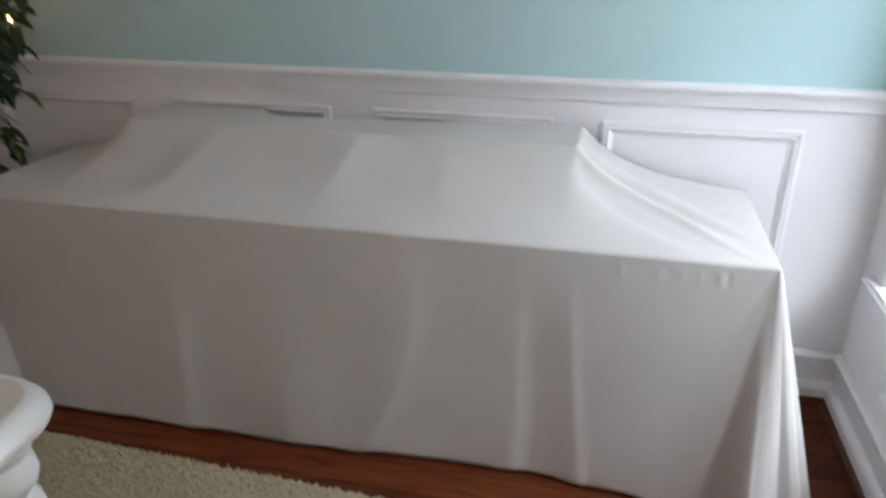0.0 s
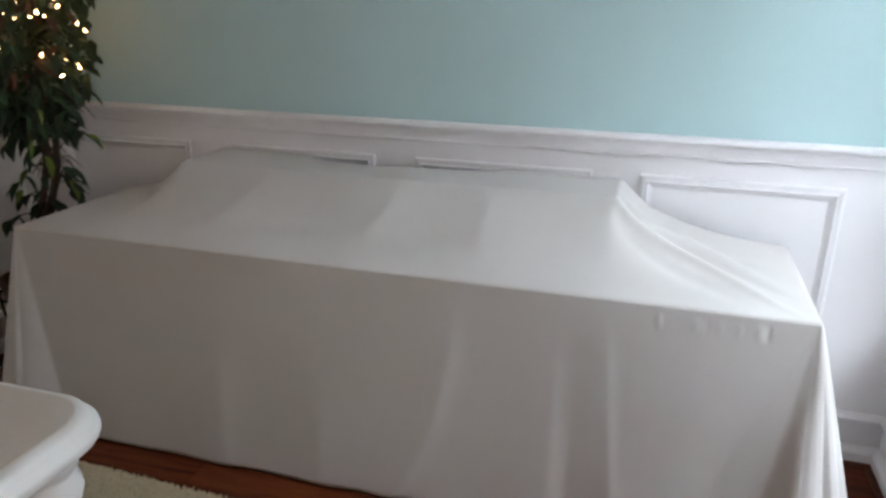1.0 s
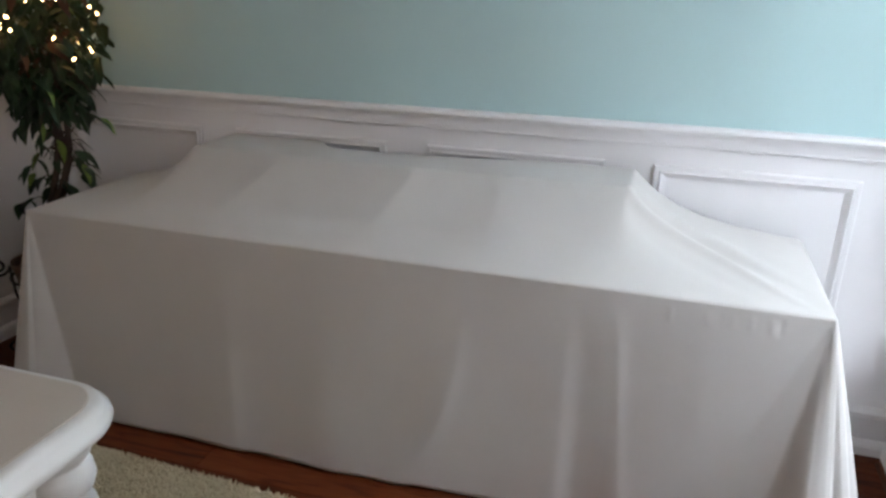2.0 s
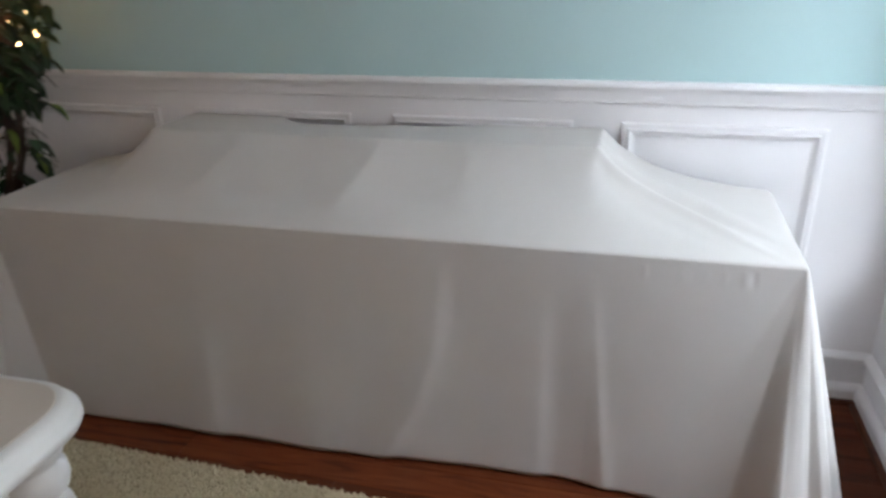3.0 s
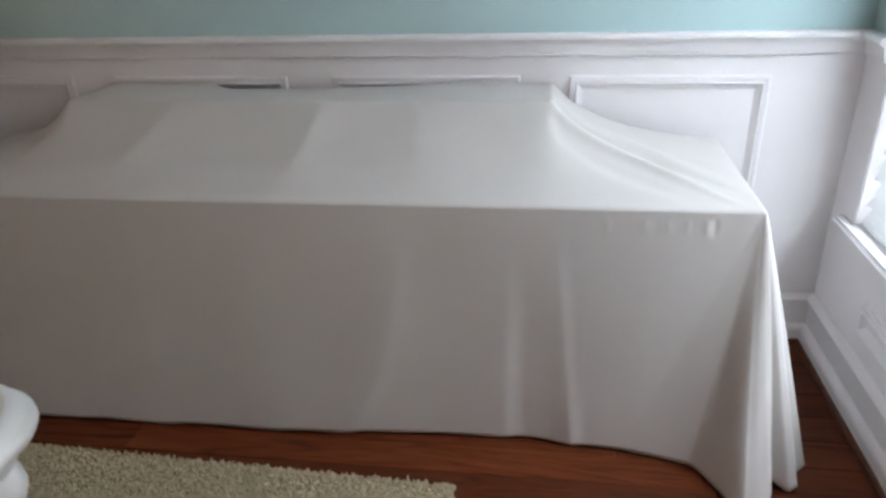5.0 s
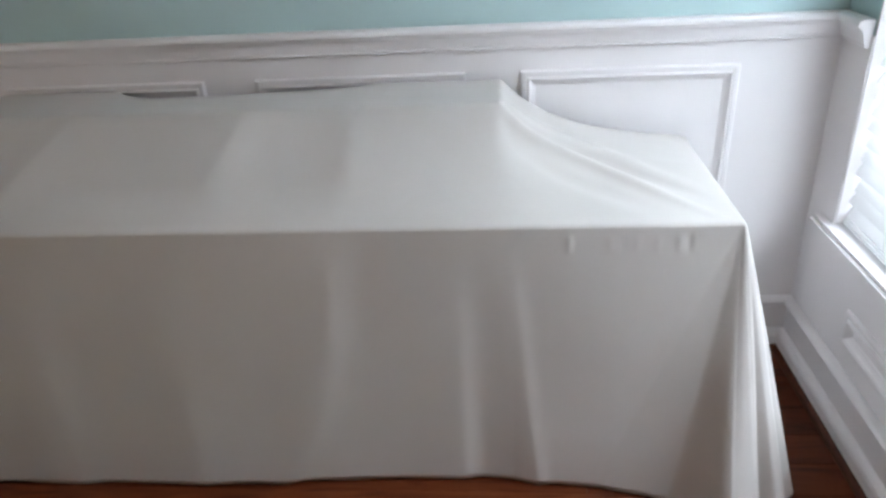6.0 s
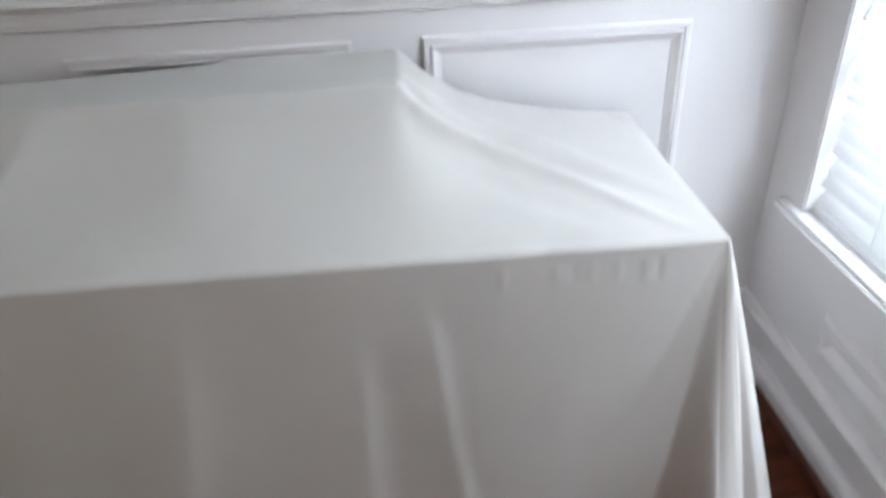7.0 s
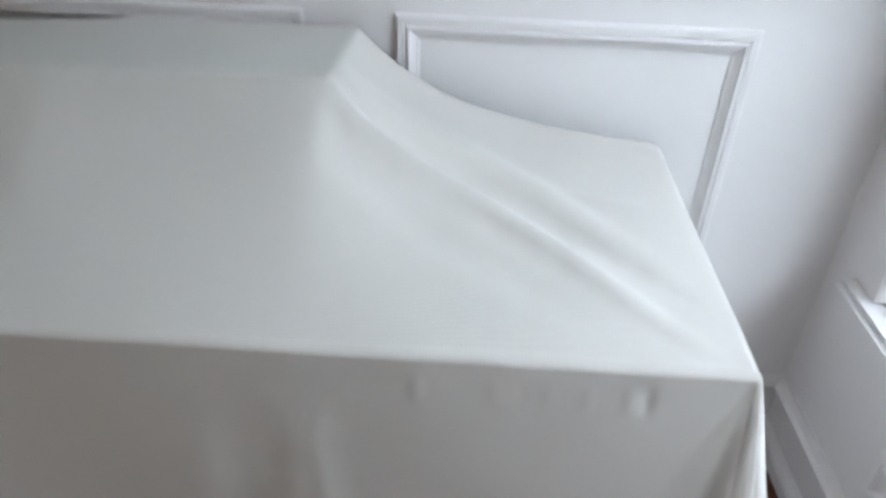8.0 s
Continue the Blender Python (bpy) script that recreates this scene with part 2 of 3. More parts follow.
wall_east = shell("wall_east", "teal painted wall with a tall window and an added unseen one", east_boxes(0.006, 0.15, ROOM_H, 0.0, -0.012), TEAL)
# west and south walls act as warm reflectors; their beige is made up
shell("wall_west", "wall above white wainscoting, beige added for warm bounce light", [(W - 0.15, W - 0.006, ROOM_S, 0.006, -0.012, ROOM_H)], WARM_BOUNCE)
shell("wall_south", "plain unseen wall, beige added for warm bounce light", [(W - 0.15, 0.15, ROOM_S - 0.15, ROOM_S, -0.012, ROOM_H)], WARM_BOUNCE)
shell("ceiling", "plain white ceiling", [(W - 0.15, 0.15, ROOM_S - 0.15, 0.15, ROOM_H, ROOM_H + 0.12)], CEILING, "ceiling")

WAINSCOT = "white painted wainscoting below the chair rail"
wainscot = shell("wainscot_north", WAINSCOT, [(W, 0.0, 0.0, 0.006, 0.0, 1.05)], WHITE, "wainscot")
wainscot_west = shell("wainscot_west", WAINSCOT, [(W - 0.006, W, ROOM_S, 0.006, 0.0, 1.05)], WHITE, "wainscot")
wainscot_east = shell("wainscot_east", WAINSCOT, east_boxes(0.0, 0.006, 1.05, 0.0, 0.0), WHITE, "wainscot")


def rail_path(d):
    return [(W + d, ROOM_S), (W + d, -d), (-d, -d), (-d, N1 + 0.012)]


def base_path(d):
    return [(W + d, ROOM_S), (W + d, -d), (-d, -d), (-d, ROOM_S)]


RAIL = [(0.0, 1.018), (0.010, 1.019), (0.014, 1.023), (0.013, 1.029), (0.016, 1.033), (0.018, 1.045), (0.022, 1.058), (0.026, 1.064),
        (0.027, 1.0665), (0.033, 1.0685), (0.037, 1.074), (0.037, 1.081), (0.034, 1.087), (0.027, 1.090), (-0.004, 1.090)]
tagged(part("chair_rail", sweep(bmesh.new(), RAIL, rail_path), WHITE), "white moulded chair rail capping the wainscoting", "trim", kind="structure")
BASE = [(0.0, 0.0), (0.034, 0.0), (0.034, 0.048), (0.030, 0.058), (0.022, 0.066), (0.011, 0.070), (0.011, 0.150), (0.018, 0.153), (0.022, 0.158),
        (0.022, 0.164), (0.028, 0.168), (0.028, 0.176), (0.020, 0.183), (0.008, 0.188), (-0.002, 0.188)]
tagged(part("baseboard", sweep(bmesh.new(), BASE, base_path), WHITE), "tall white moulded baseboard on the hardwood floor", "baseboard", kind="structure")
SHOE = [(0.033, 0.0), (0.050, 0.0), (0.0495, 0.006), (0.046, 0.012), (0.040, 0.0165), (0.033, 0.018)]
tagged(part("floor_trim", sweep(bmesh.new(), SHOE, base_path), SHOE_WOOD), "red-brown quarter-round strip along the foot of the baseboard", "trim", kind="structure")

FRAME = [(0.0, 0.0), (0.001, 0.007), (0.003, 0.0100), (0.0055, 0.0108), (0.015, 0.0113), (0.0165, 0.0072), (0.0195, 0.0072), (0.022, 0.0135),
         (0.0255, 0.0138), (0.030, 0.0090), (0.037, 0.0040), (0.041, 0.0028), (0.043, 0.0)]
frame_mesh = mesh_of("panel_moulding", panel_frame(bmesh.new(), 0.634, 0.686, FRAME), WHITE)
end_mesh = mesh_of("panel_moulding", panel_frame(bmesh.new(), 0.622, 0.686, FRAME), WHITE)
for x, panel in ((-3.261, frame_mesh), (-2.470, frame_mesh), (-1.678, frame_mesh), (-0.885, end_mesh)):
    m = part("panel_moulding", panel, WHITE, wainscot)
    m.location = (x, -0.0005, 0.27)
side_mesh = mesh_of("panel_moulding", panel_frame(bmesh.new(), 0.62, 0.68, FRAME), WHITE)
for y in (-0.9, -1.7, -2.5):
    m = part("panel_moulding", side_mesh, WHITE, wainscot_west)
    m.location, m.rotation_euler = (W + 0.0005, y, 0.27), (0, 0, radians(90))
apron_mesh = mesh_of("panel_moulding", panel_frame(bmesh.new(), 0.94, 0.105, FRAME), WHITE)
m = part("panel_moulding", apron_mesh, WHITE, wainscot_east)
m.location, m.rotation_euler = (-0.0005, -0.365, 0.255), (0, 0, radians(-90))

# ---------------------------------------------------------------- window
def build_window(number, north, south, tilt):
    window = tagged(new(f"window_{number}"), "tall white-trimmed window behind a closed blind; window_2 is added, unseen, for fill light", "window", kind="structure")
    bm = bmesh.new()
    for b in ((0.004, 0.10, north - 0.004, north + 0.003, WIN_B, WIN_T), (0.004, 0.10, south - 0.004, south + 0.004, WIN_B, WIN_T),
              (0.004, 0.10, south + 0.004, north - 0.004, WIN_T - 0.004, WIN_T + 0.004)):
        box(bm, *b)
    part("jamb", bm, WHITE, window)
    bm = bmesh.new()
    box(bm, -0.036, 0.10, south - 0.085, north + 0.085, WIN_B - 0.03, WIN_B - 0.002, bevel=0.011)
    box(bm, -0.016, 0.0, south - 0.07, north + 0.07, WIN_B - 0.062, WIN_B - 0.031, bevel=0.006)
    part("window_sill", bm, WHITE, window)
    bm = bmesh.new()
    for y0, y1, z0, z1 in ((north - 0.05, north, WIN_B, WIN_T), (south, south + 0.05, WIN_B, WIN_T), (south + 0.05, north - 0.05, WIN_B, WIN_B + 0.06),
                           (south + 0.05, north - 0.05, WIN_T - 0.05, WIN_T), (south + 0.05, north - 0.05, 1.35, 1.40)):
        box(bm, 0.102, 0.140, y0, y1, z0, z1, bevel=0.003)
    part("window_frame", bm, WHITE, window)
    for z0, z1 in ((WIN_B + 0.06, 1.35), (1.40, WIN_T - 0.05)):
        bm = bmesh.new()
        box(bm, 0.119, 0.123, south + 0.05, north - 0.05, z0, z1)
        part("pane", bm, GLASS, window).visible_shadow = False

    blind = thing("window_blind", "white horizontal slat blind lowered over the window, glowing with daylight", "blind", (0.045, (north + south) / 2, WIN_B + 0.002))
    half = (north - south) / 2 - 0.009
    bm = bmesh.new()
    box(bm, -0.026, 0.026, -half, half, 0.0, 0.020, bevel=0.004)
    part("bottom_rail", bm, BLIND, blind)
    bm = bmesh.new()
    box(bm, -0.03, 0.03, -half, half, 2.005, 2.06, bevel=0.003)
    part("headrail", bm, BLIND, blind)
    bm = bmesh.new()
    rows = []
    for k in range(7):
        s = (k / 6 - 0.5) * 0.050
        z = 0.0022 * (1 - (2 * s / 0.05) ** 2)
        rows.append([bm.verts.new((s, y, z + o)) for o in (0.0, 0.0042) for y in (-half, half)])
    for a, b in zip(rows, rows[1:]):
        for i, j in ((0, 1), (1, 3), (3, 2), (2, 0)):
            bm.faces.new((a[i], a[j], b[j], b[i]))
    bm.faces.new((rows[0][0], rows[0][1], rows[0][3], rows[0][2]))
    bm.faces.new((rows[-1][0], rows[-1][2], rows[-1][3], rows[-1][1]))
    slat_mesh = mesh_of("slat", bm, BLIND)
    rng = random.Random(4 + number)
    for k in range(46):
        o = part("slat", slat_mesh, BLIND, blind)
        o.location = (0, rng.uniform(-0.003, 0.003), 0.040 + 0.0425 * k)
        o.rotation_euler = (rng.uniform(-0.004, 0.004), radians(tilt + rng.uniform(-3, 3)), 0)
    for y in (-half * 0.72, 0.0, half * 0.72):
        bm = bmesh.new()
        for x in (-0.024, 0.024):
            tube(bm, [(x, y, 0.01), (x, y, 2.01)], 0.0009, 5)
        part("ladder_cord", bm, BLIND, blind)


# the second window and blind are out of view, added to carry the fill lamp
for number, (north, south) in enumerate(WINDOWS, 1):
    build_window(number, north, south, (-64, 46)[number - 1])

# ---------------------------------------------------------------- the covered table
TX0, TX1, TY0, TY1, TZ = -2.896, -0.414, -0.630, -0.055, 0.755
RISE, RX0, RX1, RYF = 0.191, -2.455, -0.942, -0.297

table = thing("folding_table", "long folding table hidden under a white tablecloth", "table", ((TX0 + TX1) / 2, -0.34, 0))
tx, ty = (TX1 - TX0) / 2 - 0.012, 0.27
bm = bmesh.new()
box(bm, -tx, tx, -ty + 0.006, ty, 0.70, TZ - 0.006, bevel=0.008)
part("tabletop", bm, PLASTIC, table)
for sx in (-1, 1):
    for sy in (-1, 1):
        bm = bmesh.new()
        tube(bm, [(sx * (tx - 0.18), sy * (ty - 0.05), 0.0), (sx * (tx - 0.18), sy * (ty - 0.05), 0.702)], 0.014, 12)
        part("leg", bm, STEEL, table)
for x0, x1, y0, y1 in ((-2.450, -2.085, -0.290, -0.085), (-1.310, -0.948, -0.290, -0.085)):
    bm = bmesh.new()
    hx, hy = (x1 - x0) / 2, (y1 - y0) / 2
    box(bm, -hx, hx, -hy, hy, 0.0, RISE - 0.008, bevel=0.004)
    r = tagged(part("riser_box", bm, DARKBOX), "dark display riser box standing on the table under the cloth", "box", "risers under the cloth")
    r.location = ((x0 + x1) / 2, (y0 + y1) / 2, TZ - 0.006)


def smooth01(t):
    t = np.clip(t, 0, 1)
    return t * t * (3 - 2 * t)


def across(x, d):
    """How far the cloth is lifted along the table: 1 over the risers, sagging to the ends; creases soften away from the risers."""
    w = 0.003 + 0.075 * (1 - d)
    right = w * np.logaddexp(0, (x - RX1) / w)
    left = w * np.logaddexp(0, (RX0 - x) / w)
    right, left = np.minimum(right, 0.5279), np.minimum(left, 0.4549)
    r = 0.15 * np.clip(1 - right / 0.53, 0, 1) ** 0.4 + 0.85 * np.exp(-6.6 * right) - 0.85 * math.exp(-6.6 * 0.528) * np.clip(right / 0.528, 0, 1)
    l = 0.08 * np.clip(1 - left / 0.455, 0, 1) + 0.92 * np.exp(-6.2 * left) - 0.92 * math.exp(-6.2 * 0.455) * np.clip(left / 0.455, 0, 1)
    return np.minimum(r, l)


def deep(y):
    """How far it is lifted from the table's front edge back to the risers."""
    t = np.clip((y - TY0) / (RYF - TY0), 0, 1)
    return np.where(y >= RYF, 1.0, t ** 1.06)


def fold(x, y, xs, ys, width, height):
    """A soft ridge along a bent line in plan, dying out at both ends."""
    crest = sum(np.interp(x + o, xs, ys) for o in (-0.03, -0.015, 0.0, 0.015, 0.03)) / 5
    t = (x - xs[0]) / (xs[-1] - xs[0])
    return height * (1.4 - 0.75 * t) * np.exp(-((y - crest) * 0.85 / width) ** 2) * smooth01(t / 0.10) * smooth01((1 - t) / 0.42)


def cloth_top(x, y):
    d = deep(y)
    z = TZ + RISE * across(x, d) * d
    xb = x + 0.16 * (1 - d) * np.clip((-1.3 - x) / 0.8, 0, 1)      # the creases fan out towards the front edge
    ridges = [RX0, -2.085, -1.62, -1.322, RX1]
    bands = 0.0 * x
    for left_ridge, right_ridge, depth in zip(ridges, ridges[1:], (0.021, 0.026, 0.019, 0.013)):    # slack hangs between the creases
        for o in (-0.018, -0.009, 0.0, 0.009, 0.018):
            u = np.clip((xb + o * (0.2 + 1.3 * (1 - d)) - left_ridge) / (right_ridge - left_ridge), 0, 1)
            bands = bands - depth * 0.8 * u * (1 - u)
    bands = bands * np.where(d < 0.999, 0.08 + 3.4 * d * (1 - d), 0.08)
    bands = bands - 0.004 * np.exp(-(((x + 1.322) / 0.014) ** 2 + ((y - RYF - 0.006) / 0.03) ** 2))
    z = z + bands * smooth01(d * 2.5)
    sag = np.where((x > -2.08) & (x < -1.32), np.sin((x + 2.08) / 0.76 * math.pi), 0.0)
    z = z - np.interp(x, [-2.5, -2.09, -2.0, -1.6, -1.335, -1.31], [0.001, 0.002, 0.013, 0.007, 0.003, 0.001]) * np.clip((y - RYF) / 0.24, 0, 1) * (x > RX0 - 0.1) * np.clip((RX1 + 0.02 - x) / 0.02, 0, 1)
    z = z - 0.002 * sag * smooth01((y - RYF + 0.05) / 0.1)
    z = z + fold(x, y, (-0.955, -0.85, -0.77, -0.687, -0.612, -0.55, -0.487, -0.42), (-0.305, -0.336, -0.354, -0.392, -0.448, -0.504, -0.566, -0.63), 0.020, 0.0165)
    z = z - fold(x, y, (-0.955, -0.895, -0.82, -0.72, -0.607, -0.505, -0.42), (-0.285, -0.297, -0.296, -0.318, -0.382, -0.466, -0.54), 0.025, 0.0130)
    z = z + fold(x, y, (-0.955, -0.905, -0.807, -0.73, -0.636, -0.545, -0.42), (-0.245, -0.255, -0.240, -0.256, -0.314, -0.388, -0.49), 0.030, 0.0085)
    z = z - fold(x, y, (-0.955, -0.858, -0.79, -0.69, -0.52), (-0.350, -0.402, -0.438, -0.490, -0.60), 0.034, 0.0060)
    z = z + 0.006 * np.exp(-(((x + 0.435) / 0.03) ** 2 + ((y + 0.075) / 0.03) ** 2))
    return np.where(z < TZ, TZ, z)


def back_edge(x):
    return np.interp(x, [TX0, -2.50, -2.44, -2.10, -2.03, -1.94, -1.50, -1.36, -1.31, -1.0, RX1, -0.9, TX1],
                     [-0.050, -0.045, -0.030, -0.040, -0.080, -0.098, -0.082, -0.066, -0.054, -0.052, -0.050, -0.054, -0.062])


FRONT_FOLDS = [  # x at the top, x at the hem, bend, half width, height at the hem
    (-0.936, -0.858, 0.0, 0.042, 0.0092), (-1.055, -1.055, 0.0, 0.046, 0.0080), (-1.350, -1.38, -0.16, 0.060, 0.0125),
    (-1.80, -1.77, 0.0, 0.080, 0.007), (-2.15, -2.12, 0.0, 0.075, 0.009), (-2.46, -2.44, 0.0, 0.100, 0.006), (-0.70, -0.67, 0.0, 0.06, 0.003),
    (-1.60, -1.66, -0.03, 0.06, 0.004)]
TUCKS = [(-0.792, 0.007, 0.0036), (-0.700, 0.010, 0.0022), (-0.672, 0.008, -0.0016), (-0.640, 0.009, 0.0016), (-0.595, 0.008, 0.0020), (-0.548, 0.008, 0.0026), (-0.527, 0.007, -0.0034)]


def front_out(x, f):
    """How far the front of the cloth stands off the table's edge; f goes from 0 at the edge to 1 at the hem."""
    flare = np.interp(x, [TX0, -2.5, -1.74, -1.5, -1.0, -0.92, -0.84, -0.7, -0.53, TX1], [0.060, 0.055, 0.048, 0.036, 0.011, 0.016, 0.032, 0.042, 0.054, 0.06])
    out = flare * f
    for x0, x1, bend, width, height in FRONT_FOLDS:
        c = x0 + (x1 - x0) * f + bend * f ** 3
        side = np.where(x < c, 2.0 * width, 0.62 * width)      # a long slack side and a short steep one
        out = out + height * np.exp(-((x - c) / side) ** 2) * smooth01(f * 4) * (0.5 + 0.5 * f)
    for x0, width, height in TUCKS:
        out = out + height * np.exp(-((x - x0) / width) ** 2) * 0.75 * smooth01((f - 0.022) / 0.03) * smooth01((0.105 - f) / 0.045)
    q = np.clip((TX1 - x) / (0.30 * f + 1e-4), 0, 1)
    out = out + 0.060 * f * (1 - q) ** 1.15 + 0.132 * f ** 1.8 * smooth01(1 - q / 0.40)
    q = np.clip((x - TX0) / (0.15 * f + 1e-4), 0, 1)
    out = out + 0.060 * f * (1 - q ** 1.6)
    return out


def build_cloth():
    xs = np.concatenate([np.linspace(TX0, TX0 + 0.25, 60), np.linspace(TX0 + 0.25, -0.98, 200)[1:], np.linspace(-0.98, TX1 - 0.16, 90)[1:],
                         np.linspace(TX1 - 0.16, TX1, 60)[1:]])
    ny = 90
    verts, faces = [], []

    def add(p):
        verts.append(p)
        return len(verts) - 1

    grid = []
    for j in range(ny + 1):
        yb = back_edge(xs)
        y = TY0 + (yb - TY0) * j / ny
        z = cloth_top(xs, y)
        grid.append([add((float(a), float(b), float(c))) for a, b, c in zip(xs, y, z)])
    for j in range(ny):
        for i in range(len(xs) - 1):
            faces.append((grid[j][i], grid[j][i + 1], grid[j + 1][i + 1], grid[j + 1][i]))

    # the hanging sides: columns round the rim, from the west back corner to the east back corner
    nf = 84
    fs = np.concatenate([np.linspace(0, 0.13, 34), np.linspace(0.13, 1, nf - 33)[1:]])
    columns = []
    for j in range(ny, -1, -1):
        y = verts[grid[j][0]][1]
        t = (TY1 - y) / (TY1 - TY0)
        columns.append((grid[j][0], (-1.0, 0.0), 0.09 + 0.05 * t + 0.012 * math.sin(9 * t), 0.012))
    for k in range(1, 40):
        a = k / 40 * math.pi / 2
        r = float(np.interp(k / 40, [0, 0.25, 0.42, 0.55, 0.75, 1.0], [0.14, 0.165, 0.115, 0.17, 0.15, 0.145]))
        columns.append((grid[0][0], (-math.cos(a), -math.sin(a)), r, 0.008))
    for i in range(len(xs)):
        columns.append((grid[0][i], None, xs[i], 0.012))
    for k in range(1, 64):
        a, u = k / 64 * math.pi / 2, k / 64
        base = float(np.interp(u, [0, 0.35, 1.0], [0.252, 0.205, 0.206]))
        wave = float(np.interp(u, [0, 0.10, 0.20, 0.28, 0.35, 0.43, 0.54, 0.68, 0.82, 1.0], [0, 0.004, 0.0, -0.018, -0.045, 0.004, 0.008, -0.018, 0.004, 0.0]))
        columns.append((grid[0][-1], (math.sin(a), -math.cos(a)), (base, wave, max(0.0, 1 - u / 0.35)), float(np.interp(u, [0, 0.25, 0.33, 0.42, 1], [0.004, 0.008, 0.03, 0.006, 0.012]))))
    for j in range(ny + 1):
        y = verts[grid[j][-1]][1]
        t = (y - TY0) / (TY1 - TY0)
        columns.append((grid[j][-1], (1.0, 0.0), float(np.interp(t, [0, 0.14, 0.4, 0.7, 1], [0.208, 0.212, 0.13, 0.10, 0.09])) + 0.012 * math.sin(11 * t) * t, 0.012))
    round_r = 0.006
    prev = None
    for top, out_dir, amount, hem in columns:
        x0, y0, z0 = verts[top]
        col = [top]
        for f in fs[1:]:
            d = f * (z0 - hem)
            lip = round_r * math.sin(min(d / round_r, 1) * math.pi / 2)
            if out_dir is None:
                out = lip + float(front_out(np.array(x0), f))
                col.append(add((x0, y0 - out, z0 - d)))
            else:
                if isinstance(amount, tuple):    # the corner cone: flat above, waved towards the hem
                    base, wave, near = amount
                    out = lip + base * (near * (0.476 * f + 0.524 * f ** 1.8) + (1 - near) * f ** 0.96) + wave * f ** 1.7
                else:
                    out = lip + amount * f ** 0.96
                col.append(add((x0 + out_dir[0] * out, y0 + out_dir[1] * out, z0 - d)))
        if prev:
            for a in range(len(fs) - 1):
                q = (prev[a], prev[a + 1], col[a + 1], col[a])
                faces.append(tuple(dict.fromkeys(q)))
        prev = col
    faces = [f for f in faces if len(f) > 2]
    # uneven, slightly slack cloth
    co = []
    for x, y, z in verts:
        w = 0.0022 * noise.noise((x * 3.1, y * 3.1, z * 2.0)) + 0.0010 * noise.noise((x * 9, y * 9, z * 5 + 7))
        co.append((x, y - w, z + (w * 0.6 if z > 0.1 else 0)))
    me = bpy.data.meshes.new("tablecloth")
    me.from_pydata(co, [], faces)
    me.materials.append(CLOTH)
    me.shade_smooth()
    ob = new("tablecloth", me)
    s = ob.modifiers.new("thickness", "SOLIDIFY")
    s.thickness, s.offset = 0.0016, -1
    return tagged(ob, "ivory cotton tablecloth draped over boxes on a long table", "tablecloth")


build_cloth()

# ---------------------------------------------------------------- painted side table
SX1, SY1 = -1.622, -1.605


def rounded(x0, x1, y0, y1, r, inset, n=10):
    pts = []
    for cx, cy, a0 in ((x1 - r, y1 - r, 0), (x0 + r, y1 - r, 90), (x0 + r, y0 + r, 180), (x1 - r, y0 + r, 270)):
        for k in range(n + 1):
            a = radians(a0 + 90 * k / n)
            pts.append((cx + (r - inset) * math.cos(a), cy + (r - inset) * math.sin(a)))
    return pts


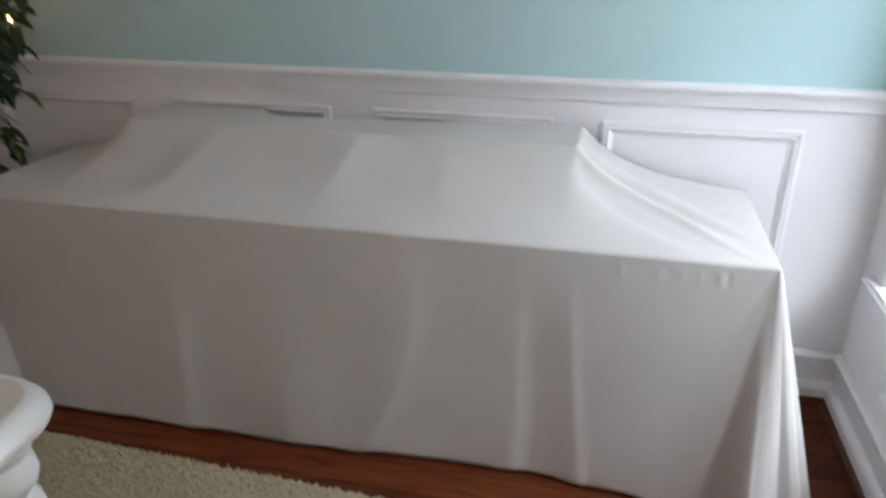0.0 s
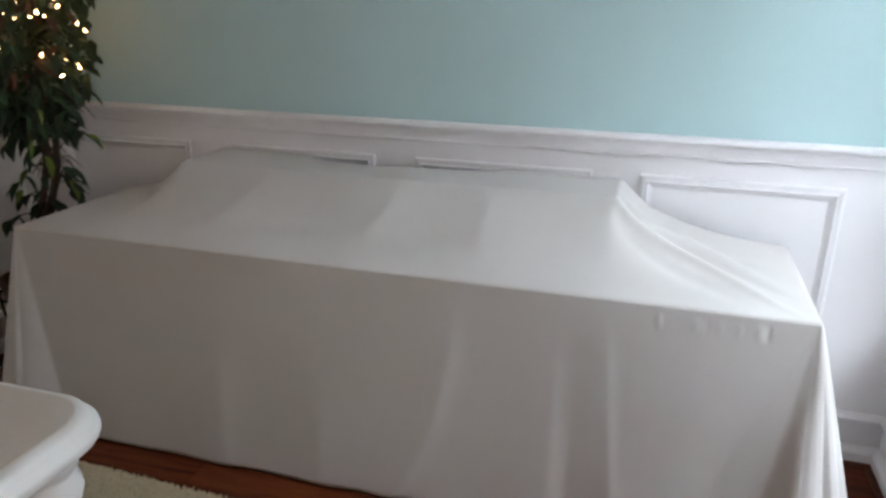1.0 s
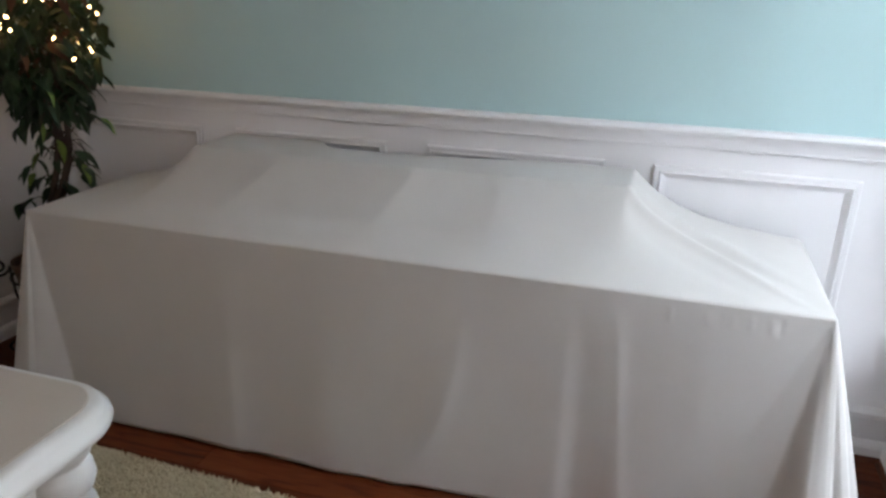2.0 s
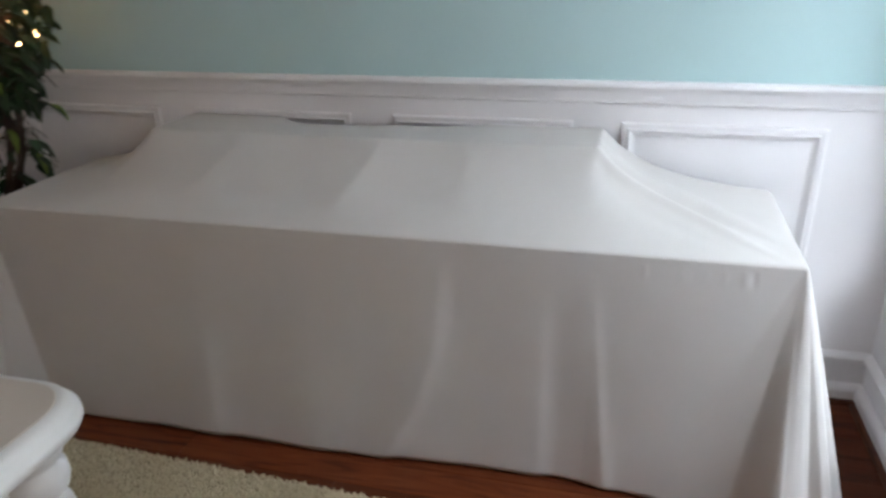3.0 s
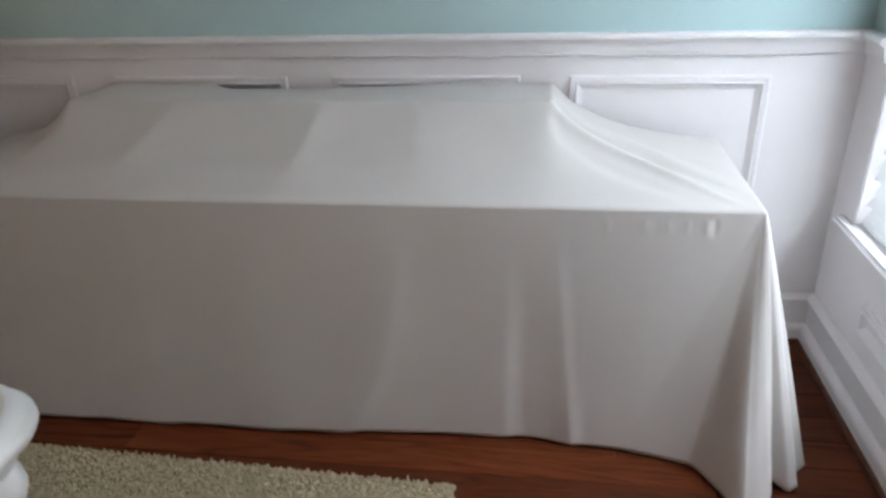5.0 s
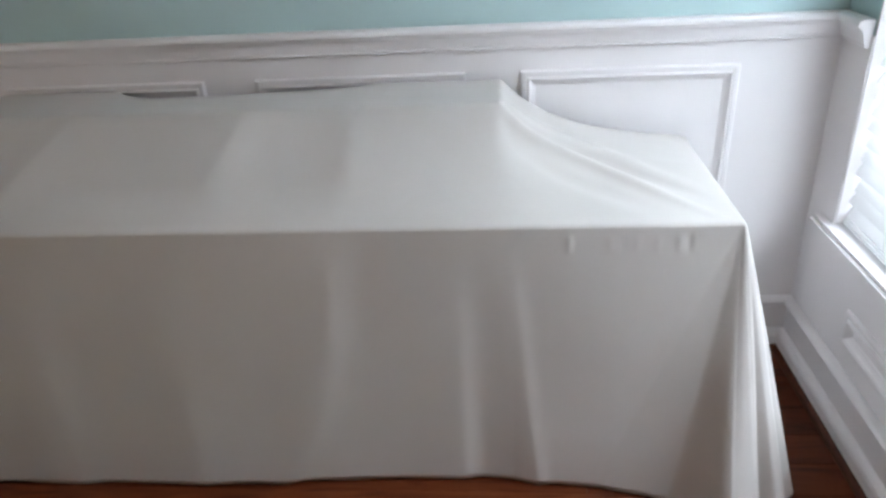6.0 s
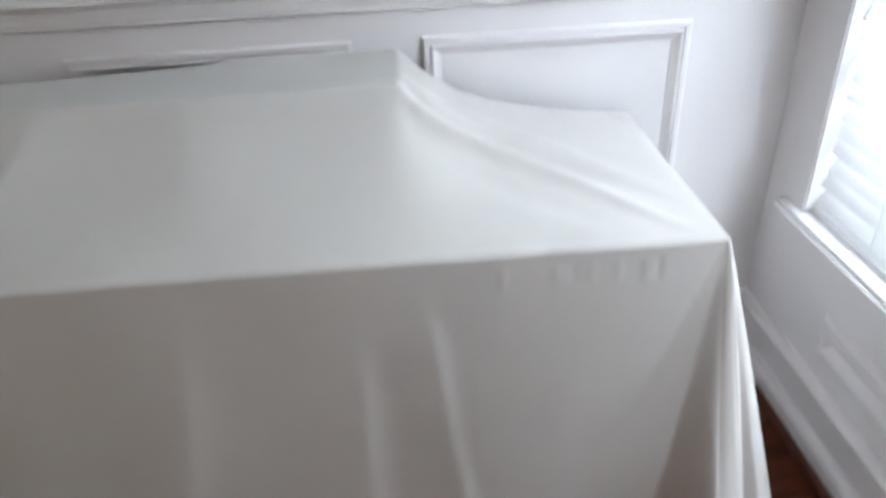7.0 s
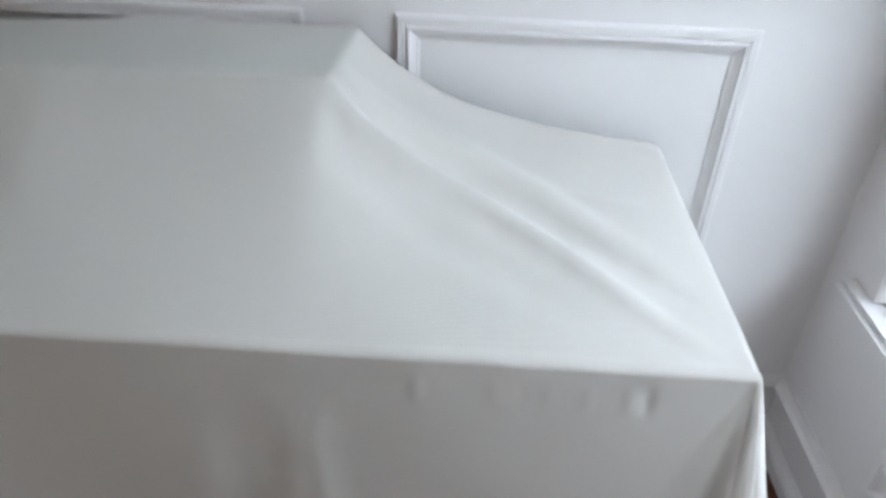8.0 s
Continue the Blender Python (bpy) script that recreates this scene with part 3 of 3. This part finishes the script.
def side_table():
    w, d = 1.15, 0.62
    t = thing("side_table", "white painted table with cream top, moulded rounded edge and turned legs", "table", (SX1 - w / 2, SY1 - d / 2, 0))
    x, y = w / 2, d / 2
    edge = [(0.012, 0.832), (0.004, 0.838), (0.0, 0.846), (0.002, 0.856), (0.010, 0.861), (0.012, 0.866), (0.017, 0.874), (0.025, 0.879), (0.032, 0.880)]
    bm = bmesh.new()
    rings = [[bm.verts.new((px, py, z)) for px, py in rounded(-x, x, -y, y, 0.11, i)] for i, z in edge]
    for a, b in zip(rings, rings[1:]):
        for k in range(len(a)):
            bm.faces.new((a[k], a[(k + 1) % len(a)], b[(k + 1) % len(a)], b[k]))
    bm.faces.new(rings[0][::-1])
    bm.faces.new(rings[-1])
    top = part("tabletop", bm, LACQUER, t, smooth=True)
    bm = bmesh.new()
    lower = [bm.verts.new((px, py, 0.8795)) for px, py in rounded(-x, x, -y, y, 0.11, 0.031)]
    upper = [bm.verts.new((px, py, 0.8815)) for px, py in rounded(-x, x, -y, y, 0.11, 0.034)]
    for k in range(len(lower)):
        bm.faces.new((lower[k], lower[(k + 1) % len(lower)], upper[(k + 1) % len(lower)], upper[k]))
    bm.faces.new(upper)
    part("inlaid_panel", bm, CREAM, top, "cream coloured top surface")
    for x0, x1, y0, y1 in ((-x + 0.14, x - 0.14, y - 0.108, y - 0.088), (-x + 0.14, x - 0.14, -y + 0.088, -y + 0.108),
                           (x - 0.108, x - 0.088, -y + 0.14, y - 0.14), (-x + 0.088, -x + 0.108, -y + 0.14, y - 0.14)):
        bm = bmesh.new()
        box(bm, x0, x1, y0, y1, 0.735, 0.832, bevel=0.003)
        part("apron", bm, LACQUER, t)
    prof = [(0.018, 0.0), (0.026, 0.01), (0.028, 0.04), (0.021, 0.06), (0.024, 0.10), (0.036, 0.35), (0.042, 0.50), (0.032, 0.53), (0.032, 0.545),
            (0.048, 0.565), (0.052, 0.590), (0.044, 0.612), (0.034, 0.622), (0.046, 0.640), (0.053, 0.668), (0.049, 0.695), (0.038, 0.708), (0.038, 0.716),
            (0.050, 0.728), (0.055, 0.745), (0.053, 0.764), (0.044, 0.776), (0.044, 0.782), (0.053, 0.790), (0.055, 0.802), (0.052, 0.832)]
    bm = bmesh.new()
    lathe(bm, prof, 0, 0, 32)
    leg = mesh_of("leg", bm, LACQUER, True)
    for sx in (-1, 1):
        for sy in (-1, 1):
            part("leg", leg, LACQUER, t).location = (sx * (x - 0.098), sy * (y - 0.098), 0)
    return t


side_table()

# ---------------------------------------------------------------- rug
RUG_X0, RUG_X1, RUG_Y0, RUG_Y1 = -3.25, -1.215, -3.26, -0.841


def build_rug():
    t = thing("shag_rug", "cream shag rug lying on the hardwood floor", "rug", ((RUG_X0 + RUG_X1) / 2, (RUG_Y0 + RUG_Y1) / 2, 0))
    t.rotation_euler = (0, 0, radians(-1.75))
    ox, oy = t.location.x, t.location.y
    bm = bmesh.new()
    box(bm, RUG_X0 - ox + 0.008, RUG_X1 - ox - 0.008, RUG_Y0 - oy + 0.008, RUG_Y1 - oy - 0.008, 0.0, 0.010, bevel=0.003)
    part("backing", bm, RUG_BASE, t)
    r = np.random.RandomState(3)
    near = [(RUG_X0, RUG_X1, -1.55, RUG_Y1, 0.0062), (RUG_X0, RUG_X1, RUG_Y0, -1.55, 0.016)]
    base = []
    for x0, x1, y0, y1, step in near:
        gx, gy = np.meshgrid(np.arange(x0, x1, step), np.arange(y0, y1, step))
        p = np.stack([gx.ravel(), gy.ravel()], 1)
        p = p + r.uniform(-0.5, 0.5, p.shape) * step
        base.append(np.concatenate([p, np.full((len(p), 1), step / 0.0062)], 1))
    base = np.concatenate(base)
    n = len(base)
    lean = r.normal(0, 0.006, (n, 2)) * base[:, 2:3]
    h = r.uniform(0.016, 0.0205, n)
    wd = r.uniform(0.0034, 0.0050, n) * base[:, 2]
    ang = r.uniform(0, math.pi, n)
    verts = np.zeros((n, 7, 3))
    for lvl, (frac, wf) in enumerate(((0.0, 0.8), (0.6, 1.0))):
        for c in range(3):
            a = ang + c * 2 * math.pi / 3
            verts[:, lvl * 3 + c, 0] = base[:, 0] - ox + lean[:, 0] * frac ** 1.5 + np.cos(a) * wd * wf
            verts[:, lvl * 3 + c, 1] = base[:, 1] - oy + lean[:, 1] * frac ** 1.5 + np.sin(a) * wd * wf
            verts[:, lvl * 3 + c, 2] = 0.004 + h * frac
    verts[:, 6, 0], verts[:, 6, 1], verts[:, 6, 2] = base[:, 0] - ox + lean[:, 0], base[:, 1] - oy + lean[:, 1], 0.004 + h
    tri = np.array([(0, 1, 4), (0, 4, 3), (1, 2, 5), (1, 5, 4), (2, 0, 3), (2, 3, 5), (3, 4, 6), (4, 5, 6), (5, 3, 6)])
    faces = (tri[None] + 7 * np.arange(n)[:, None, None]).reshape(-1, 3)
    me = bpy.data.meshes.new("pile")
    me.from_pydata(verts.reshape(-1, 3).tolist(), [], faces.tolist())
    me.materials.append(PILE)
    tagged(part("shag", me, PILE, t), kind="stuff")


build_rug()

# ---------------------------------------------------------------- tree with fairy lights
TREE = Vector((-3.27, -0.27, 0.0))


def leaf_mesh(name, material, width=0.36):
    bm = bmesh.new()
    left, mid, right = [], [], []
    for k in range(8):
        t = k / 7
        w = width * math.sin(math.pi * t ** 0.8) * (1 - 0.25 * t) * 0.5 + 0.004
        z = -0.22 * t * t
        mid.append(bm.verts.new((0, t, z)))
        left.append(bm.verts.new((-w, t, z + w * 0.45)))
        right.append(bm.verts.new((w, t, z + w * 0.45)))
    for a in (left, right):
        for k in range(7):
            bm.faces.new((a[k], a[k + 1], mid[k + 1], mid[k]))
    me = mesh_of(name, bm, material)
    me.shade_smooth()
    return me


def build_tree():
    t = thing("ficus_tree", "artificial ficus tree, dark green leaves, some coloured red-brown as bulb glow, brown pot", "tree", TREE)
    rng = random.Random(11)
    bm = bmesh.new()
    lathe(bm, [(0.085, 0.0), (0.095, 0.01), (0.115, 0.20), (0.125, 0.215), (0.125, 0.24), (0.112, 0.24), (0.108, 0.21)], 0, 0, 32, z0=0.16)
    pot = part("pot", bm, TERRACOTTA, t, smooth=False)
    bm = bmesh.new()
    lathe(bm, [(0.106, 0.0), (0.10, 0.012), (0.06, 0.022), (0.01, 0.026)], 0, 0, 24, z0=0.36)
    part("moss", bm, MOSS, pot)
    stems = []
    for a in range(3):
        pts = []
        for k in range(15):
            z = 0.37 + k * 0.085
            ph = a * 2.1 + z * 5.0
            lean = 0.20 * smooth01((z - 0.35) / 0.55)
            pts.append((lean - 0.02 + 0.024 * math.cos(ph), 0.02 + 0.022 * math.sin(ph), z))
        bm = bmesh.new()
        tube(bm, pts, [0.0155 - 0.0006 * k for k in range(15)], 9)
        part("trunk", bm, BARK, t, smooth=True)
        stems.append(pts)
    tips = []
    bm = bmesh.new()
    for k in range(46):
        s = stems[k % 3][rng.randint(5, 14)]
        a = rng.uniform(0, 2 * math.pi)
        reach = rng.uniform(0.08, 0.20) if s[2] > 1.0 else rng.uniform(0.06, 0.12)
        end = Vector((s[0] + reach * math.cos(a), s[1] + reach * math.sin(a) * 0.75, s[2] + rng.uniform(-0.03, 0.20)))
        end.x, end.y = max(end.x, -0.20), min(end.y, 0.20)
        mid = (Vector(s) + end) / 2 + Vector((0, 0, 0.05))
        pts = [Vector(s), mid, end, end + Vector((0.05 * math.cos(a), 0.04 * math.sin(a), -0.05))]
        tube(bm, pts, [0.005, 0.0038, 0.0026, 0.0014], 5)
        tips.append(pts)
    sprays = []
    for k in range(11):        # drooping sprays low on the stems
        s = Vector(stems[k % 3][3 + k % 5])
        side = -1 if k % 2 else 1
        end = s + Vector((side * rng.uniform(0.07, 0.17), rng.uniform(-0.12, 0.03), rng.uniform(-0.10, 0.05)))
        mid = (s + end) / 2 + Vector((0, 0, 0.035))
        tube(bm, [s, mid, end], [0.0032, 0.0024, 0.0014], 5)
        sprays += [(mid.lerp(end, q), side * (1 if q != 0.5 else -0.4)) for q in (0.15, 0.5, 0.8, 1.0)]
    tagged(part("twig", bm, BARK, t), kind="stuff")
    meshes = [leaf_mesh("leaf", LEAF, 0.46), leaf_mesh("leaf", LEAF, 0.54), leaf_mesh("leaf", LEAF_PALE, 0.40), leaf_mesh("leaf", LEAF_BULB_GLOW, 0.44)]

    def crown_place():
        z = rng.uniform(1.0, 1.80)
        u = min(max((z - 1.0) / 0.30, 0), 1)
        rad = 0.10 + 0.15 * u
        a, r = rng.uniform(0, 2 * math.pi), rad * math.sqrt(rng.uniform(0.05, 1))
        return Vector((max(0.155 + r * math.cos(a), -0.2), min(0.02 + r * math.sin(a), 0.22), z))

    def turn():
        return Euler((radians(rng.uniform(-80, -15)), radians(rng.uniform(-35, 35)), rng.uniform(0, 2 * math.pi))).to_matrix().to_4x4()

    for k in range(255):
        if k < 14:   # sparse sprigs low on the stems
            s = stems[k % 3][rng.randint(4, 8)]
            p = Vector(s) + Vector((rng.uniform(-0.14, 0.10), rng.uniform(-0.10, 0.06), rng.uniform(-0.04, 0.06)))
            p.z = max(p.z, 0.69)
        else:
            p = crown_place()
            p.y = min(p.y, 0.02 - abs(p.y - 0.02) * 0.8 + 0.03)
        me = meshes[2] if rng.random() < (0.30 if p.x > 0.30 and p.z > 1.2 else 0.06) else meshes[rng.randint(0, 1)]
        # leaves at the height of the bulbs get their warm glow as colour
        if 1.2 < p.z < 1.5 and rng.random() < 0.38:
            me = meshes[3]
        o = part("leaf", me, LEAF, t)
        o.matrix_local = Matrix.Translation(p) @ turn() @ Matrix.Scale(rng.uniform(0.066, 0.105), 4)
    for p, side in sprays:
        hang = Euler((radians(rng.uniform(-60, -20)), radians(rng.uniform(-25, 25)), -side * radians(rng.uniform(50, 115)))).to_matrix().to_4x4()
        o = part("leaf", meshes[rng.randint(0, 1)] if rng.random() > 0.12 else meshes[2], LEAF, t)
        o.matrix_local = Matrix.Translation(p) @ hang @ Matrix.Scale(rng.uniform(0.075, 0.10), 4)
    bm = bmesh.new()
    for k in range(900):
        p, q, s = crown_place(), turn(), rng.uniform(0.06, 0.095)
        pts = []
        for v in ((0, 0, 0), (-0.23, 0.35, 0.05), (0, 0.5, -0.05), (0.23, 0.35, 0.05), (-0.15, 0.75, -0.06), (0.15, 0.75, -0.06), (0, 1, -0.22)):
            pts.append(bm.verts.new(Matrix.Translation(p) @ q @ Vector([c * s for c in v])))
        for f in ((0, 2, 1), (0, 3, 2), (1, 2, 4), (2, 3, 5), (2, 6, 4), (2, 5, 6)):
            bm.faces.new([pts[i] for i in f])
    tagged(part("crown", bm, LEAF, t), kind="stuff")
    bm = bmesh.new()
    bmesh.ops.create_uvsphere(bm, u_segments=16, v_segments=10, radius=0.020)
    part("fruit", bm, FRUIT, t, "small yellow-green fruit", smooth=True).location = (0.10, -0.05, 1.055)

    lights = thing("string_lights", "warm white fairy lights wound through the ficus leaves", "string lights", TREE)
    pts, bulbs = [], []
    for k in range(420):
        a = k * 0.105
        z = 1.22 + 0.58 * k / 420 + 0.03 * math.sin(a * 1.7)
        r = 0.155 + 0.045 * math.sin(k * 0.37) + 0.045 * min((z - 1.2) / 0.2, 1)
        p = Vector((0.155 + r * math.cos(a), min(0.0 + 0.8 * r * math.sin(a), 0.21), z))
        pts.append(p)
        if k % (3 if k < 260 else 5) == 0:
            bulbs.append((p, a))
    bm = bmesh.new()
    tube(bm, pts, 0.0012, 5)
    part("cord", bm, CORD, lights)
    bm = bmesh.new()
    lathe(bm, [(0.0016, 0.0), (0.0032, 0.003), (0.0037, 0.007), (0.0026, 0.012), (0.0007, 0.015)], 0, 0, 10)
    bulb = mesh_of("bulb", bm, BULB, True)
    for p, a in bulbs:
        o = part("bulb", bulb, BULB, lights)
        o.location = p + Vector((rng.uniform(-0.012, 0.012), rng.uniform(-0.012, 0.01), rng.uniform(-0.02, 0.02)))
        o.rotation_euler = (rng.uniform(-1, 1), rng.uniform(-1, 1), 0)


build_tree()


def plant_stand():
    t = thing("plant_stand", "black wrought iron plant stand with scrolled legs", "plant stand", TREE)
    for name, r, z in (("rim_ring", 0.135, 0.33), ("base_ring", 0.10, 0.152)):
        bm = bmesh.new()
        tube(bm, [(r * math.cos(2 * math.pi * k / 32), r * math.sin(2 * math.pi * k / 32), z) for k in range(33)], 0.006, 8)
        part(name, bm, IRON, t)
    bm = bmesh.new()
    for a in (0, 60, 120):
        c, s = 0.10 * math.cos(radians(a)), 0.10 * math.sin(radians(a))
        tube(bm, [(-c, -s, 0.152), (c, s, 0.152)], 0.004, 6)
    part("tray_bars", bm, IRON, t)
    pts = []
    for k in range(30):            # upper curl
        a = math.pi * 2.6 * (1 - k / 29)
        r = 0.016 + 0.026 * k / 29
        pts.append((0.172 + r * math.cos(a + math.pi), 0, 0.385 + r * math.sin(a + math.pi)))
    pts += [(0.128, 0, 0.33), (0.125, 0, 0.26), (0.112, 0, 0.19), (0.105, 0, 0.152), (0.115, 0, 0.10), (0.14, 0, 0.05), (0.16, 0, 0.012)]
    for k in range(1, 14):         # foot curl
        a = -math.pi / 2 + math.pi * 1.4 * k / 13
        r = 0.022 - 0.010 * k / 13
        pts.append((0.165 + r * math.cos(a), 0, 0.028 + r * math.sin(a)))
    bm = bmesh.new()
    tube(bm, pts, 0.0055, 8)
    leg = mesh_of("leg", bm, IRON, True)
    for a in (-135, -45, 135, 45):
        part("leg", leg, IRON, t).rotation_euler = (0, 0, radians(a))


plant_stand()

# ---------------------------------------------------------------- floor boards, last
rng = random.Random(21)
y, WIDTH = 0.0, 0.115
while y > ROOM_S:
    x = W - rng.uniform(0.0, 0.9)
    while x < 0:
        length = rng.uniform(0.8, 1.9)
        x0, x1 = max(x, W), min(x + length, 0.0)
        if x1 - x0 > 0.05:
            bm = bmesh.new()
            hx = (x1 - x0) / 2 - 0.0006
            box(bm, -hx, hx, -WIDTH / 2 + 0.0006, WIDTH / 2 - 0.0006, -0.012, 0.0)
            top = [e for e in bm.edges if all(v.co.z > -0.001 for v in e.verts)]
            bmesh.ops.bevel(bm, geom=top, offset=0.0012, segments=1, affect="EDGES")
            o = part("plank", bm, WOOD, floor)
            o.location = ((x0 + x1) / 2, y - WIDTH / 2, 0)
        x += length
    y -= WIDTH
